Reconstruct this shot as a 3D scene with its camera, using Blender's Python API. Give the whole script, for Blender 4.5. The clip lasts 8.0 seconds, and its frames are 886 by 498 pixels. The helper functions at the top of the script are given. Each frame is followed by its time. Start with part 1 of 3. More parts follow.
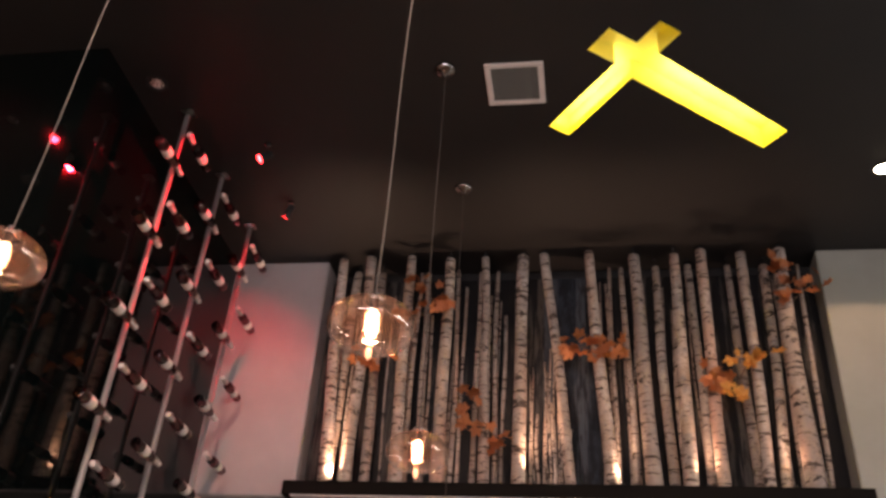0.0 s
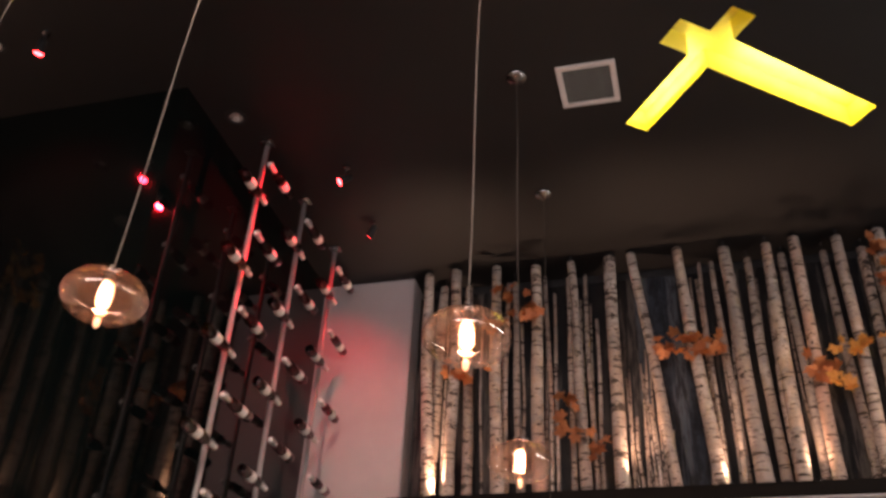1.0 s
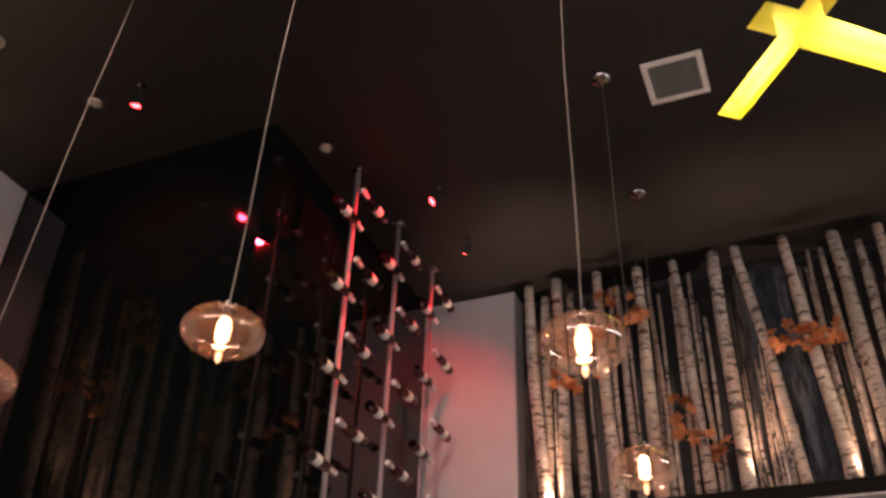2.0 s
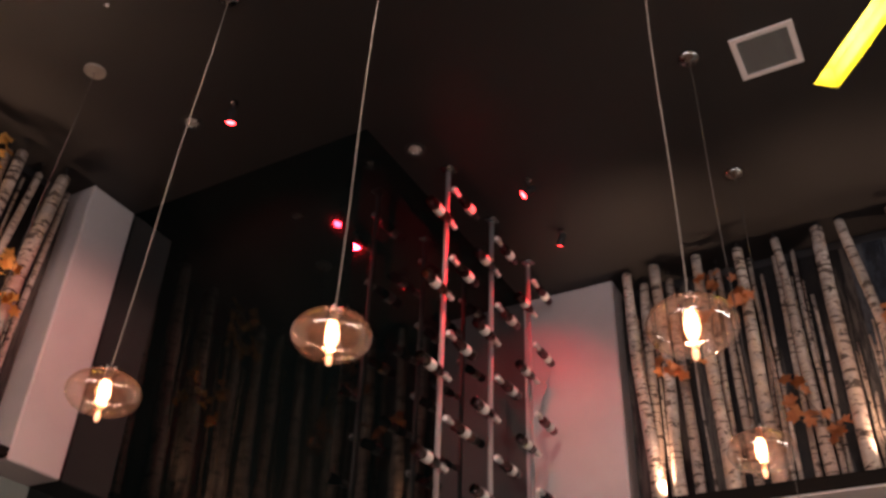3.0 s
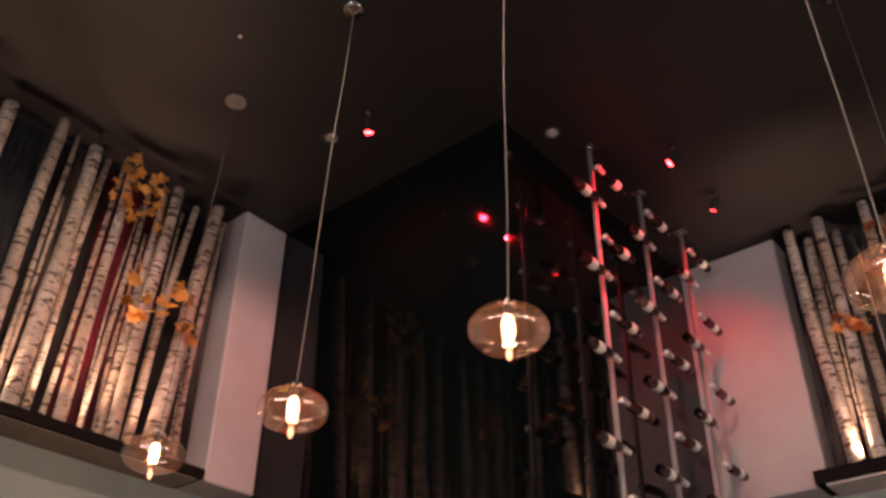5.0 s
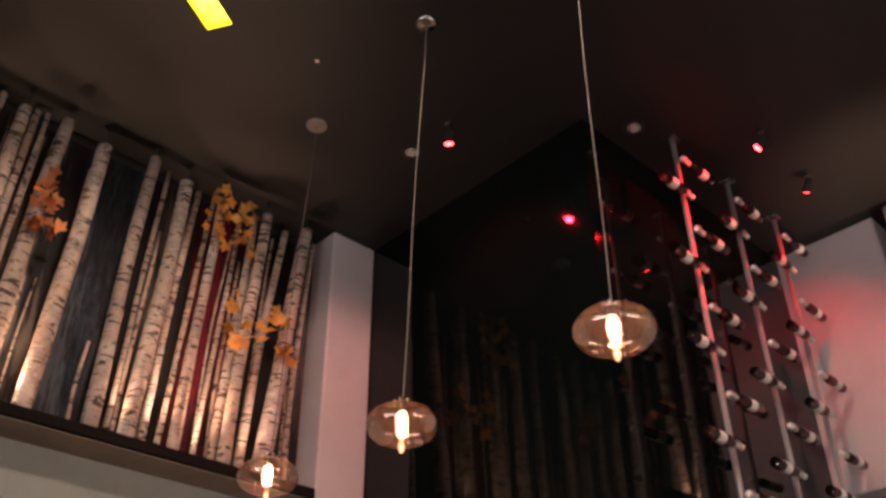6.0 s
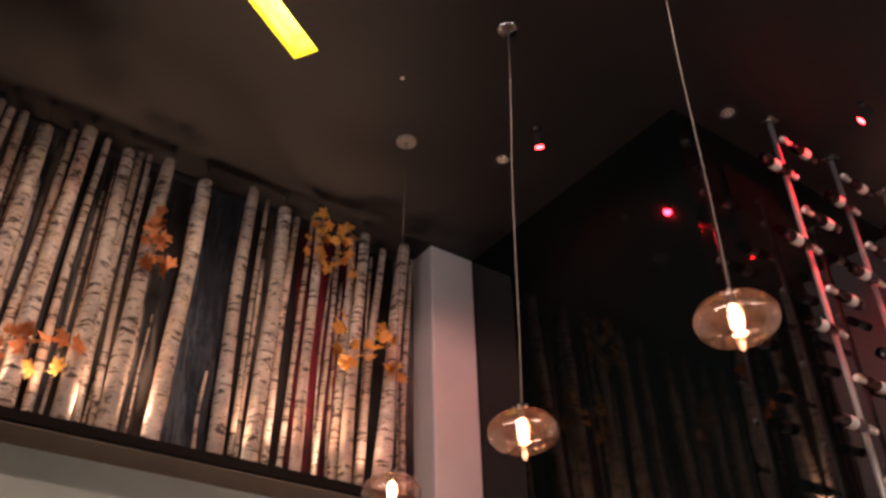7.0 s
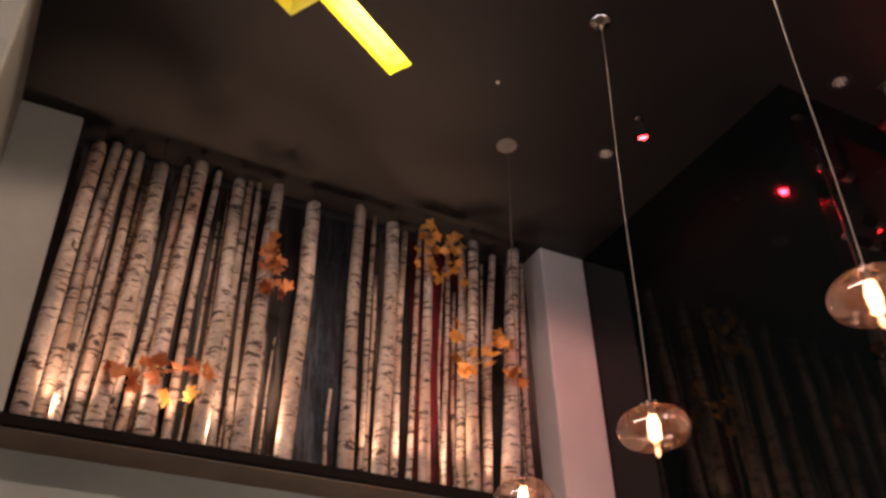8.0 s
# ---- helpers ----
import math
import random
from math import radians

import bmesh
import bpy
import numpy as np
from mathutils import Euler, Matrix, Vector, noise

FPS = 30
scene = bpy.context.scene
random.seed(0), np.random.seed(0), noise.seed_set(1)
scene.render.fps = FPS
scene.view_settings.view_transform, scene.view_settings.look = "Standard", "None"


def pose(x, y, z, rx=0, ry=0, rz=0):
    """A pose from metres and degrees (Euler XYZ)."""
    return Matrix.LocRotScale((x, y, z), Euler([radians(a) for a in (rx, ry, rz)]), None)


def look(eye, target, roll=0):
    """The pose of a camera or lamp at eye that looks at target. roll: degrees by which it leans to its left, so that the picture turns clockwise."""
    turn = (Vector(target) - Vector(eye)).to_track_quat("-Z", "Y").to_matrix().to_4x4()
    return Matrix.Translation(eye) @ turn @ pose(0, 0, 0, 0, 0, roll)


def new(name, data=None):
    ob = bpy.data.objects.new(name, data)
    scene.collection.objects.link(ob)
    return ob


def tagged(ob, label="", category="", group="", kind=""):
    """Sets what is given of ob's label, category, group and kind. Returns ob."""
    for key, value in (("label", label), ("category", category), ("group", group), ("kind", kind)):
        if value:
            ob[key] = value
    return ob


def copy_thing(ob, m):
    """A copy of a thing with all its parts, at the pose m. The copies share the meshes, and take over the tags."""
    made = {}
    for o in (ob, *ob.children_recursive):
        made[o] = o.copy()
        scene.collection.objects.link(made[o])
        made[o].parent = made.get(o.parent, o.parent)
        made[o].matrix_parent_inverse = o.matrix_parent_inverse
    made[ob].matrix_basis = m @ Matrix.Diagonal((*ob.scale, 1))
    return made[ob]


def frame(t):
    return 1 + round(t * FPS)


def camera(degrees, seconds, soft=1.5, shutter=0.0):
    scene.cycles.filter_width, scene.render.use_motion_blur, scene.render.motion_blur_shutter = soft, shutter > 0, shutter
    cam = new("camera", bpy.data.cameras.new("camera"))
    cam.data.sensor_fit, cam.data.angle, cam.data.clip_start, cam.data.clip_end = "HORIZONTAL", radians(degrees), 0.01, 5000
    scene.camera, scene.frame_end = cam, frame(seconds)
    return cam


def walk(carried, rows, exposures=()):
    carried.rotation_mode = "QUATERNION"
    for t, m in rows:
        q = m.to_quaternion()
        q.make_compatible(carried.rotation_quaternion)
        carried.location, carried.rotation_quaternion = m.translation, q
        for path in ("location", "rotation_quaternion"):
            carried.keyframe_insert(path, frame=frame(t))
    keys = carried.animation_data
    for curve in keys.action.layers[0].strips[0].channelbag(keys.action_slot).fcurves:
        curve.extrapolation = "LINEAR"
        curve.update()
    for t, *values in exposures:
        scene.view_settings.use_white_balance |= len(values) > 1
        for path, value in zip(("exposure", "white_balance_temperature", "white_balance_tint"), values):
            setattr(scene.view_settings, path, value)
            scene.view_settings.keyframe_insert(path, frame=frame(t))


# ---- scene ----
cam = camera(52.24, 8.0, soft=3.0)
# seconds, x, y, z, yaw, pitch, roll
ROWS = [
    (0.0, 0.000, 0.000, 1.500, 8.21, 33.75, -3.73),
    (0.5, -0.018, 0.001, 1.506, 11.51, 33.89, -3.39),
    (1.0, -0.024, 0.005, 1.496, 14.93, 34.14, -2.83),
    (1.5, -0.053, 0.005, 1.497, 18.61, 34.60, -2.08),
    (3.0, -0.096, -0.015, 1.474, 29.21, 34.49, -1.98),
    (3.5, -0.104, -0.034, 1.481, 31.86, 33.86, -1.70),
    (4.0, -0.127, -0.032, 1.475, 34.54, 33.62, -1.22),
    (4.5, -0.162, -0.041, 1.491, 37.23, 33.46, -0.99),
    (6.0, -0.235, -0.093, 1.498, 46.73, 34.01, 0.38),
    (6.5, -0.260, -0.124, 1.492, 50.20, 34.30, 0.82),
    (7.0, -0.282, -0.135, 1.496, 54.05, 34.74, 1.33),
    (7.5, -0.292, -0.135, 1.498, 58.35, 35.24, 1.63),
    (8.0, -0.305, -0.146, 1.498, 62.32, 35.37, 1.51),
]
walk(cam, [(t, pose(x, y, z, 90 + pitch, roll, yaw)) for t, x, y, z, yaw, pitch, roll in ROWS])
scene.view_settings.exposure = 0.2

# ---- plan, metres ----
CEIL = 4.67            # black ceiling
WALL_N, WALL_W = 4.79, -3.99     # faces of the pilasters beside the birch niches
BOX_X, BOX_Y = -2.28, 2.843     # faces of the black glossy corner block
EAST, SOUTH = 3.6, -4.2
LEDGE_N, LEDGE_W = 3.178, 3.06   # tops of the two ledges
SOFF_N, SOFF_W = 3.10, 3.006

# ---- world: no daylight reaches this corner but through the window openings ----
world = bpy.data.worlds.new("world")
scene.world = world
world.use_nodes = True
world.node_tree.nodes["Background"].inputs[0].default_value = (0.5, 0.6, 0.8, 1)
world.node_tree.nodes["Background"].inputs[1].default_value = 0.3


def lamp(name, kind, m, energy, colour, **more):
    data = bpy.data.lights.new(name, kind)
    data.energy, data.color = energy, colour
    if kind == "SPOT":
        data.spot_size, data.spot_blend, data.shadow_soft_size = radians(more["size"]), more.get("blend", 0.6), more.get("soft", 0.02)
    elif kind == "POINT":
        data.shadow_soft_size = more.get("soft", 0.02)
    elif kind == "AREA":
        data.shape, data.size, data.size_y = "RECTANGLE", more["size"], more["size_y"]
    ob = new(name, data)
    ob.matrix_world = m
    return ob


# added fill light at the back of the room, and the windows at the side
lamp("south_fill_light", "AREA", look((0.0, SOUTH - 0.095, 2.25), (0.0, 4.0, 2.95)), 265, (1.0, 0.93, 0.99), size=6.4, size_y=0.95)
lamp("side_window_light", "AREA", look((EAST + 0.10, 2.2, 2.30), (-4.0, 2.2, 2.6)), 62, (1.0, 0.95, 0.96), size=3.3, size_y=0.30)


# ---- materials ----
def material(name):
    m = bpy.data.materials.new(name)
    m.use_nodes = True
    return m, m.node_tree.nodes, m.node_tree.links, m.node_tree.nodes["Principled BSDF"]


def mixed(n, l, a, b, fac):
    node = n.new("ShaderNodeMix")
    node.data_type = "RGBA"
    for socket, value in ((node.inputs[6], a), (node.inputs[7], b), (node.inputs[0], fac)):
        if hasattr(value, "links"):
            l.new(value, socket)
        else:
            socket.default_value = (*value, 1) if isinstance(value, tuple) else value
    return node.outputs[2]


def noise_tex(n, l, scale, detail=4.0, rough=0.6, stretch=(1, 1, 1), offset=None, space="Object"):
    co = n.new("ShaderNodeTexCoord")
    mp = n.new("ShaderNodeMapping")
    mp.inputs["Scale"].default_value = stretch
    l.new(co.outputs[space], mp.inputs[0])
    if offset is not None:
        l.new(offset, mp.inputs["Location"])
    tex = n.new("ShaderNodeTexNoise")
    tex.inputs["Scale"].default_value, tex.inputs["Detail"].default_value, tex.inputs["Roughness"].default_value = scale, detail, rough
    l.new(mp.outputs[0], tex.inputs["Vector"])
    return tex.outputs[0]


def ramp(n, l, value, stops):
    node = n.new("ShaderNodeValToRGB")
    e = node.color_ramp.elements
    while len(e) < len(stops):
        e.new(0.5)
    for k, (p, c) in zip(e, stops):
        k.position, k.color = p, (c, c, c, 1) if not isinstance(c, tuple) else (*c, 1)
    l.new(value, node.inputs[0])
    return node.outputs[0]


def bumped(n, l, bsdf, height, strength, distance=0.01):
    b = n.new("ShaderNodeBump")
    b.inputs["Strength"].default_value, b.inputs["Distance"].default_value = strength, distance
    l.new(height, b.inputs["Height"])
    l.new(b.outputs[0], bsdf.inputs["Normal"])


def painted(name, a, b, scale=3.0, rough=0.6, metal=0.0, bump=0.1, grain=60.0, stretch=(1, 1, 1)):
    """Paint, plaster or metal with blotches and fine grain."""
    m, n, l, s = material(name)
    big = noise_tex(n, l, scale, 5, 0.6, stretch)
    fine = noise_tex(n, l, grain, 3, 0.6, stretch)
    l.new(mixed(n, l, a, b, ramp(n, l, big, [(0.35, 0.0), (0.65, 1.0)])), s.inputs["Base Color"])
    s.inputs["Roughness"].default_value, s.inputs["Metallic"].default_value = rough, metal
    bumped(n, l, s, fine, bump, 0.004)
    return m


def glow(name, colour, strength):
    m, n, l, s = material(name)
    s.inputs["Base Color"].default_value = (*colour, 1)
    s.inputs["Emission Color"].default_value = (*colour, 1)
    s.inputs["Emission Strength"].default_value = strength
    return m


def glassy(name, colour, rough=0.0, ior=1.45):
    m, n, l, s = material(name)
    s.inputs["Base Color"].default_value = (*colour, 1)
    s.inputs["Transmission Weight"].default_value, s.inputs["Roughness"].default_value, s.inputs["IOR"].default_value = 1.0, rough, ior
    return m


def thin_glass(name, tint, gloss, glow_share, body):
    """A blown shell: clear with a tint, a gloss that grows towards its rim, and a faint milky body, lit by the bulb,
    that imitates its glow.
    """
    m, n, l, s = material(name)
    out = n["Material Output"]
    n.remove(s)
    clear, shine, haze = n.new("ShaderNodeBsdfTransparent"), n.new("ShaderNodeBsdfGlossy"), n.new("ShaderNodeBsdfTranslucent")
    first, second = n.new("ShaderNodeMixShader"), n.new("ShaderNodeMixShader")
    clear.inputs[0].default_value = (*tint, 1)
    haze.inputs[0].default_value = (*body, 1)
    shine.inputs["Roughness"].default_value = 0.012
    spots = noise_tex(n, l, 30.0, 3, 0.6)
    amount = n.new("ShaderNodeMath")
    amount.operation = "MULTIPLY"
    l.new(ramp(n, l, spots, [(0.2, 0.6), (0.8, 1.0)]), amount.inputs[0])
    amount.inputs[1].default_value = glow_share
    l.new(amount.outputs[0], first.inputs[0])
    l.new(clear.outputs[0], first.inputs[1])
    l.new(haze.outputs[0], first.inputs[2])
    facing = n.new("ShaderNodeLayerWeight")
    facing.inputs[0].default_value = 0.5
    rim = n.new("ShaderNodeMath")
    rim.operation = "POWER"
    rim.inputs[1].default_value = 2.6
    l.new(facing.outputs["Facing"], rim.inputs[0])
    cap = n.new("ShaderNodeMath")
    cap.operation = "MULTIPLY_ADD"
    cap.inputs[1].default_value, cap.inputs[2].default_value = 0.65, gloss
    l.new(rim.outputs[0], cap.inputs[0])
    l.new(cap.outputs[0], second.inputs[0])
    l.new(first.outputs[0], second.inputs[1])
    l.new(shine.outputs[0], second.inputs[2])
    l.new(second.outputs[0], out.inputs[0])
    return m


def birch_bark():
    """Peeling birch bark: cream to tan patches, grey film, ragged dark lenticels and scars."""
    m, n, l, s = material("birch_bark")
    info = n.new("ShaderNodeObjectInfo")
    shift = n.new("ShaderNodeVectorMath")
    shift.operation = "SCALE"
    shift.inputs[0].default_value = (31.0, 17.0, 53.0)
    l.new(info.outputs["Random"], shift.inputs["Scale"])
    off = shift.outputs[0]
    tone = noise_tex(n, l, 4.0, 6, 0.7, (1, 1, 0.55), off)
    base = mixed(n, l, (0.70, 0.585, 0.505), (0.46, 0.33, 0.245), ramp(n, l, tone, [(0.36, 0.0), (0.56, 1.0)]))
    film = noise_tex(n, l, 8.0, 7, 0.75, (1, 1, 1.3), off)
    grey = mixed(n, l, base, (0.27, 0.235, 0.22), ramp(n, l, film, [(0.47, 0.0), (0.60, 0.8)]))
    rosy = noise_tex(n, l, 2.6, 4, 0.6, (1, 1, 0.6), off)
    blush = mixed(n, l, grey, (0.47, 0.27, 0.20), ramp(n, l, rosy, [(0.52, 0.0), (0.68, 0.75)]))
    own = mixed(n, l, blush, (0.27, 0.21, 0.18), ramp(n, l, info.outputs["Random"], [(0.2, 0.0), (1.0, 0.70)]))
    dash = noise_tex(n, l, 11.0, 4, 0.55, (0.85, 0.85, 4.2), off)
    marks = ramp(n, l, dash, [(0.577, 0.0), (0.605, 0.95)])
    fleck = noise_tex(n, l, 26.0, 3, 0.55, (0.8, 0.8, 3.2), off)
    flecks = ramp(n, l, fleck, [(0.610, 0.0), (0.650, 0.85)])
    scar = noise_tex(n, l, 9.0, 6, 0.68, (1.1, 1.1, 1.8), off)
    scars = ramp(n, l, scar, [(0.590, 0.0), (0.625, 0.95)])
    speck = noise_tex(n, l, 48.0, 4, 0.7, (1, 1, 1.8), off)
    c0 = mixed(n, l, own, (0.11, 0.075, 0.058), flecks)
    c1 = mixed(n, l, c0, (0.060, 0.042, 0.034), marks)
    c2 = mixed(n, l, c1, (0.038, 0.028, 0.024), scars)
    c3 = mixed(n, l, c2, (0.20, 0.14, 0.11), ramp(n, l, speck, [(0.54, 0.0), (0.68, 0.5)]))
    l.new(c3, s.inputs["Base Color"])
    s.inputs["Roughness"].default_value = 0.8
    s.inputs["Specular IOR Level"].default_value = 0.2
    bumped(n, l, s, film, 0.6, 0.008)
    return m


def mural(name, dusk, stem):
    """Dim printed forest: blue-black ground, pale upright streaks, one deep red passage."""
    m, n, l, s = material(name)
    streak = noise_tex(n, l, 9.0, 5, 0.6, (1, 1, 0.06))
    fine = noise_tex(n, l, 40.0, 4, 0.7, (1, 1, 0.12))
    mist = noise_tex(n, l, 1.6, 4, 0.6)
    rough = noise_tex(n, l, 14.0, 8, 0.8, (1, 1, 0.5))
    cloud = mixed(n, l, (0.010, 0.010, 0.012), dusk, ramp(n, l, mist, [(0.32, 0.1), (0.60, 1.0)]))
    ground = mixed(n, l, cloud, (0.008, 0.008, 0.010), ramp(n, l, rough, [(0.44, 0.0), (0.60, 0.8)]))
    stems = mixed(n, l, ground, stem, ramp(n, l, streak, [(0.54, 0.0), (0.58, 0.7)]))
    dark = mixed(n, l, stems, (0.012, 0.010, 0.011), ramp(n, l, fine, [(0.48, 0.0), (0.58, 0.8)]))
    l.new(dark, s.inputs["Base Color"])
    s.inputs["Roughness"].default_value = 0.6
    s.inputs["Specular IOR Level"].default_value = 0.12
    return m


def black_gloss():
    """Black lacquered panel that mirrors the room dimly and a little unevenly."""
    m, n, l, s = material("black_gloss")
    s.inputs["Base Color"].default_value = (0.0016, 0.0032, 0.0032, 1)
    s.inputs["Roughness"].default_value = 0.045
    s.inputs["IOR"].default_value = 1.37
    wave = noise_tex(n, l, 3.0, 2, 0.5)
    bumped(n, l, s, wave, 0.04, 0.02)
    return m


M_CEIL = painted("ceiling_paint", (0.0062, 0.0052, 0.0047), (0.0088, 0.0073, 0.0065), 1.2, 0.55, bump=0.06)
# grey plaster with the spill of red light put into its colour as pink
M_PINK_GREY = painted("pink_grey_plaster", (0.385, 0.345, 0.338), (0.455, 0.41, 0.40), 1.6, 0.7, bump=0.12, grain=90)
M_SAGE = painted("pale_sage_plaster", (0.23, 0.255, 0.228), (0.28, 0.305, 0.27), 1.8, 0.7, bump=0.12, grain=90)
# the return wall gets too much light, so its shade is in this darker colour
M_RETURN_SHADE = painted("shaded_olive_plaster", (0.15, 0.15, 0.125), (0.20, 0.195, 0.165), 1.6, 0.75, bump=0.15, grain=80)
# darker, greener copy of the plaster; the weaker light there is in the colour
M_GREY_DIMMED = painted("dimmed_grey_plaster", (0.27, 0.262, 0.228), (0.33, 0.318, 0.28), 1.6, 0.7, bump=0.15, grain=90)
M_BROWN = painted("brown_soffit", (0.20, 0.155, 0.12), (0.26, 0.20, 0.15), 5.0, 0.6)
M_LEDGE = painted("black_wood", (0.006, 0.005, 0.0045), (0.010, 0.008, 0.007), 6.0, 0.85, bump=0.2, stretch=(0.2, 0.2, 1))
M_LEDGE.node_tree.nodes["Principled BSDF"].inputs["Specular IOR Level"].default_value = 0.08
M_FLOOR = painted("dark_boards", (0.09, 0.06, 0.04), (0.14, 0.09, 0.06), 4.0, 0.5, stretch=(1, 0.15, 1))
M_BACK = painted("back_wall_paint", (0.20, 0.17, 0.15), (0.25, 0.22, 0.19), 2.0, 0.7)
M_GLOSS = black_gloss()
M_MURAL = mural("forest_print", (0.018, 0.016, 0.015), (0.10, 0.086, 0.076))
M_MURAL_BLUE = mural("forest_print_blue", (0.040, 0.050, 0.066), (0.085, 0.092, 0.105))
M_MURAL_RED = mural("forest_print_red", (0.15, 0.004, 0.014), (0.10, 0.008, 0.016))
M_BARK = birch_bark()
M_CUT = painted("sawn_birch", (0.42, 0.30, 0.20), (0.52, 0.40, 0.28), 30.0, 0.8)
M_CHROME = painted("brushed_steel", (0.52, 0.51, 0.50), (0.62, 0.61, 0.60), 12.0, 0.28, 1.0, bump=0.05, grain=200)
M_NICKEL = painted("polished_nickel", (0.30, 0.285, 0.275), (0.38, 0.36, 0.35), 20.0, 0.20, 1.0)
M_POLE = painted("satin_aluminium", (0.27, 0.265, 0.26), (0.34, 0.335, 0.33), 9.0, 0.42, 0.35, bump=0.05, grain=150)
M_BLACK = painted("black_metal", (0.012, 0.011, 0.011), (0.020, 0.018, 0.018), 20.0, 0.45)
M_VENT = painted("vent_enamel", (0.66, 0.58, 0.53), (0.75, 0.67, 0.61), 12.0, 0.45)
M_PLATE = painted("beige_plate", (0.20, 0.17, 0.14), (0.25, 0.215, 0.18), 14.0, 0.6)
M_SLAT = painted("dark_grey_slat", (0.11, 0.10, 0.088), (0.15, 0.14, 0.122), 25.0, 0.6)
M_YELLOW = painted("yellow_paint", (0.87, 0.77, 0.12), (0.90, 0.81, 0.16), 8.0, 0.6, bump=0.04)
M_CORD = painted("cream_cord", (0.11, 0.093, 0.078), (0.16, 0.135, 0.112), 200.0, 0.8)
# same cord for the dimly lit pendants, with the lack of light in its colour
M_CORD_DIM = painted("dimmed_cord", (0.040, 0.034, 0.029), (0.060, 0.050, 0.043), 200.0, 0.8)
# the milky share and its orange colour imitate the bulb's glow, on the bulb too
M_SHELL = thin_glass("amber_glass", (0.985, 0.955, 0.93), 0.17, 0.016, (1.0, 0.60, 0.42))
M_SHELL_TOP = thin_glass("amber_glass_crown", (0.98, 0.91, 0.84), 0.17, 0.15, (1.0, 0.50, 0.29))
M_BULB = thin_glass("bulb_glass", (1.0, 0.92, 0.80), 0.05, 0.22, (1.0, 0.76, 0.60))
M_GLOWWIRE = glow("hot_filament", (1.0, 0.44, 0.22), 60.0)
# no lamp: the tip emits in place of the bulb light it catches
M_GLOWTIP = glow("self_glowing_glass_tip", (1.0, 0.48, 0.25), 1.5)
M_REDFACE = glow("red_lamp_face", (1.0, 0.012, 0.015), 60.0)
M_WHITEFACE = glow("warm_lamp_face", (1.0, 0.80, 0.55), 60.0)
M_WINDOWFACE = glow("evening_window", (1.0, 0.96, 0.96), 1.0)
M_REFLECTOR = painted("lamp_reflector", (0.80, 0.78, 0.76), (0.92, 0.90, 0.88), 40.0, 0.10, 1.0, bump=0.6, grain=60)
# near-white bulb colour imitates the bright highlights of the chrome cup
M_HIGHLIGHT = painted("highlight_white_bulb", (0.80, 0.80, 0.80), (0.88, 0.88, 0.88), 30.0, 0.25)
M_WINE = glassy("wine_glass_dark", (0.16, 0.03, 0.035), 0.03, 1.6)
M_LABEL = painted("paper_label", (0.66, 0.62, 0.58), (0.76, 0.72, 0.68), 30.0, 0.7)
M_CAPSULE = painted("foil_capsule", (0.60, 0.55, 0.52), (0.72, 0.68, 0.64), 30.0, 0.4)
M_TWIG = painted("twig", (0.10, 0.06, 0.035), (0.15, 0.09, 0.05), 40.0, 0.8)


def leaf_mat(name, a, b):
    m, n, l, s = material(name)
    info = n.new("ShaderNodeObjectInfo")
    tone = mixed(n, l, a, b, info.outputs["Random"])
    vein = noise_tex(n, l, 45.0, 4, 0.6)
    l.new(mixed(n, l, tone, (0.42, 0.14, 0.03), ramp(n, l, vein, [(0.5, 0.0), (0.72, 0.6)])), s.inputs["Base Color"])
    s.inputs["Roughness"].default_value = 0.6
    thin, both = n.new("ShaderNodeBsdfTranslucent"), n.new("ShaderNodeMixShader")
    l.new(tone, thin.inputs[0])
    both.inputs[0].default_value = 0.3
    l.new(s.outputs[0], both.inputs[1])
    l.new(thin.outputs[0], both.inputs[2])
    l.new(both.outputs[0], n["Material Output"].inputs[0])
    return m


M_LEAF_GOLD = leaf_mat("golden_leaf", (0.82, 0.52, 0.15), (0.62, 0.30, 0.07))
# yellow leaves, brightened in colour for the uplight that falls on them
M_LEAF_LIT = leaf_mat("yellow_lit_leaf", (0.96, 0.70, 0.26), (0.93, 0.64, 0.20))
M_LEAF_RUST = leaf_mat("rust_leaf", (0.48, 0.18, 0.08), (0.60, 0.26, 0.10))


# ---- mesh helpers ----
def mesh_of(name, bm, mat, smooth=False):
    me = bpy.data.meshes.new(name)
    bmesh.ops.recalc_face_normals(bm, faces=bm.faces)
    bm.to_mesh(me)
    bm.free()
    for m in (mat if isinstance(mat, (list, tuple)) else [mat]):
        me.materials.append(m)
    if smooth:
        for p in me.polygons:
            p.use_smooth = True
    return me


def part(name, bm, mat, parent=None, label="", smooth=False, m=None):
    ob = new(name, mesh_of(name, bm, mat, smooth) if isinstance(bm, bmesh.types.BMesh) else bm)
    if parent is not None:
        ob.parent = parent
    if m is not None:
        ob.matrix_basis = m
    if label:
        tagged(ob, label)
    return ob


def thing(name, m, label, category, group="", kind=""):
    ob = new(name)
    ob.empty_display_size = 0.05
    ob.matrix_basis = m
    return tagged(ob, label, category, group, kind)


def box(bm, lo, hi, bevel=0.0):
    lo, hi = Vector(lo), Vector(hi)
    made = bmesh.ops.create_cube(bm, size=1.0, matrix=Matrix.Translation((lo + hi) / 2) @ Matrix.Diagonal((*(hi - lo), 1)))
    if bevel:
        edges = {e for v in made["verts"] for e in v.link_edges}
        bmesh.ops.bevel(bm, geom=list(edges), offset=bevel, segments=2, affect="EDGES", profile=0.5)
    return bm


def boxed(lo, hi, bevel=0.0):
    return box(bmesh.new(), lo, hi, bevel)


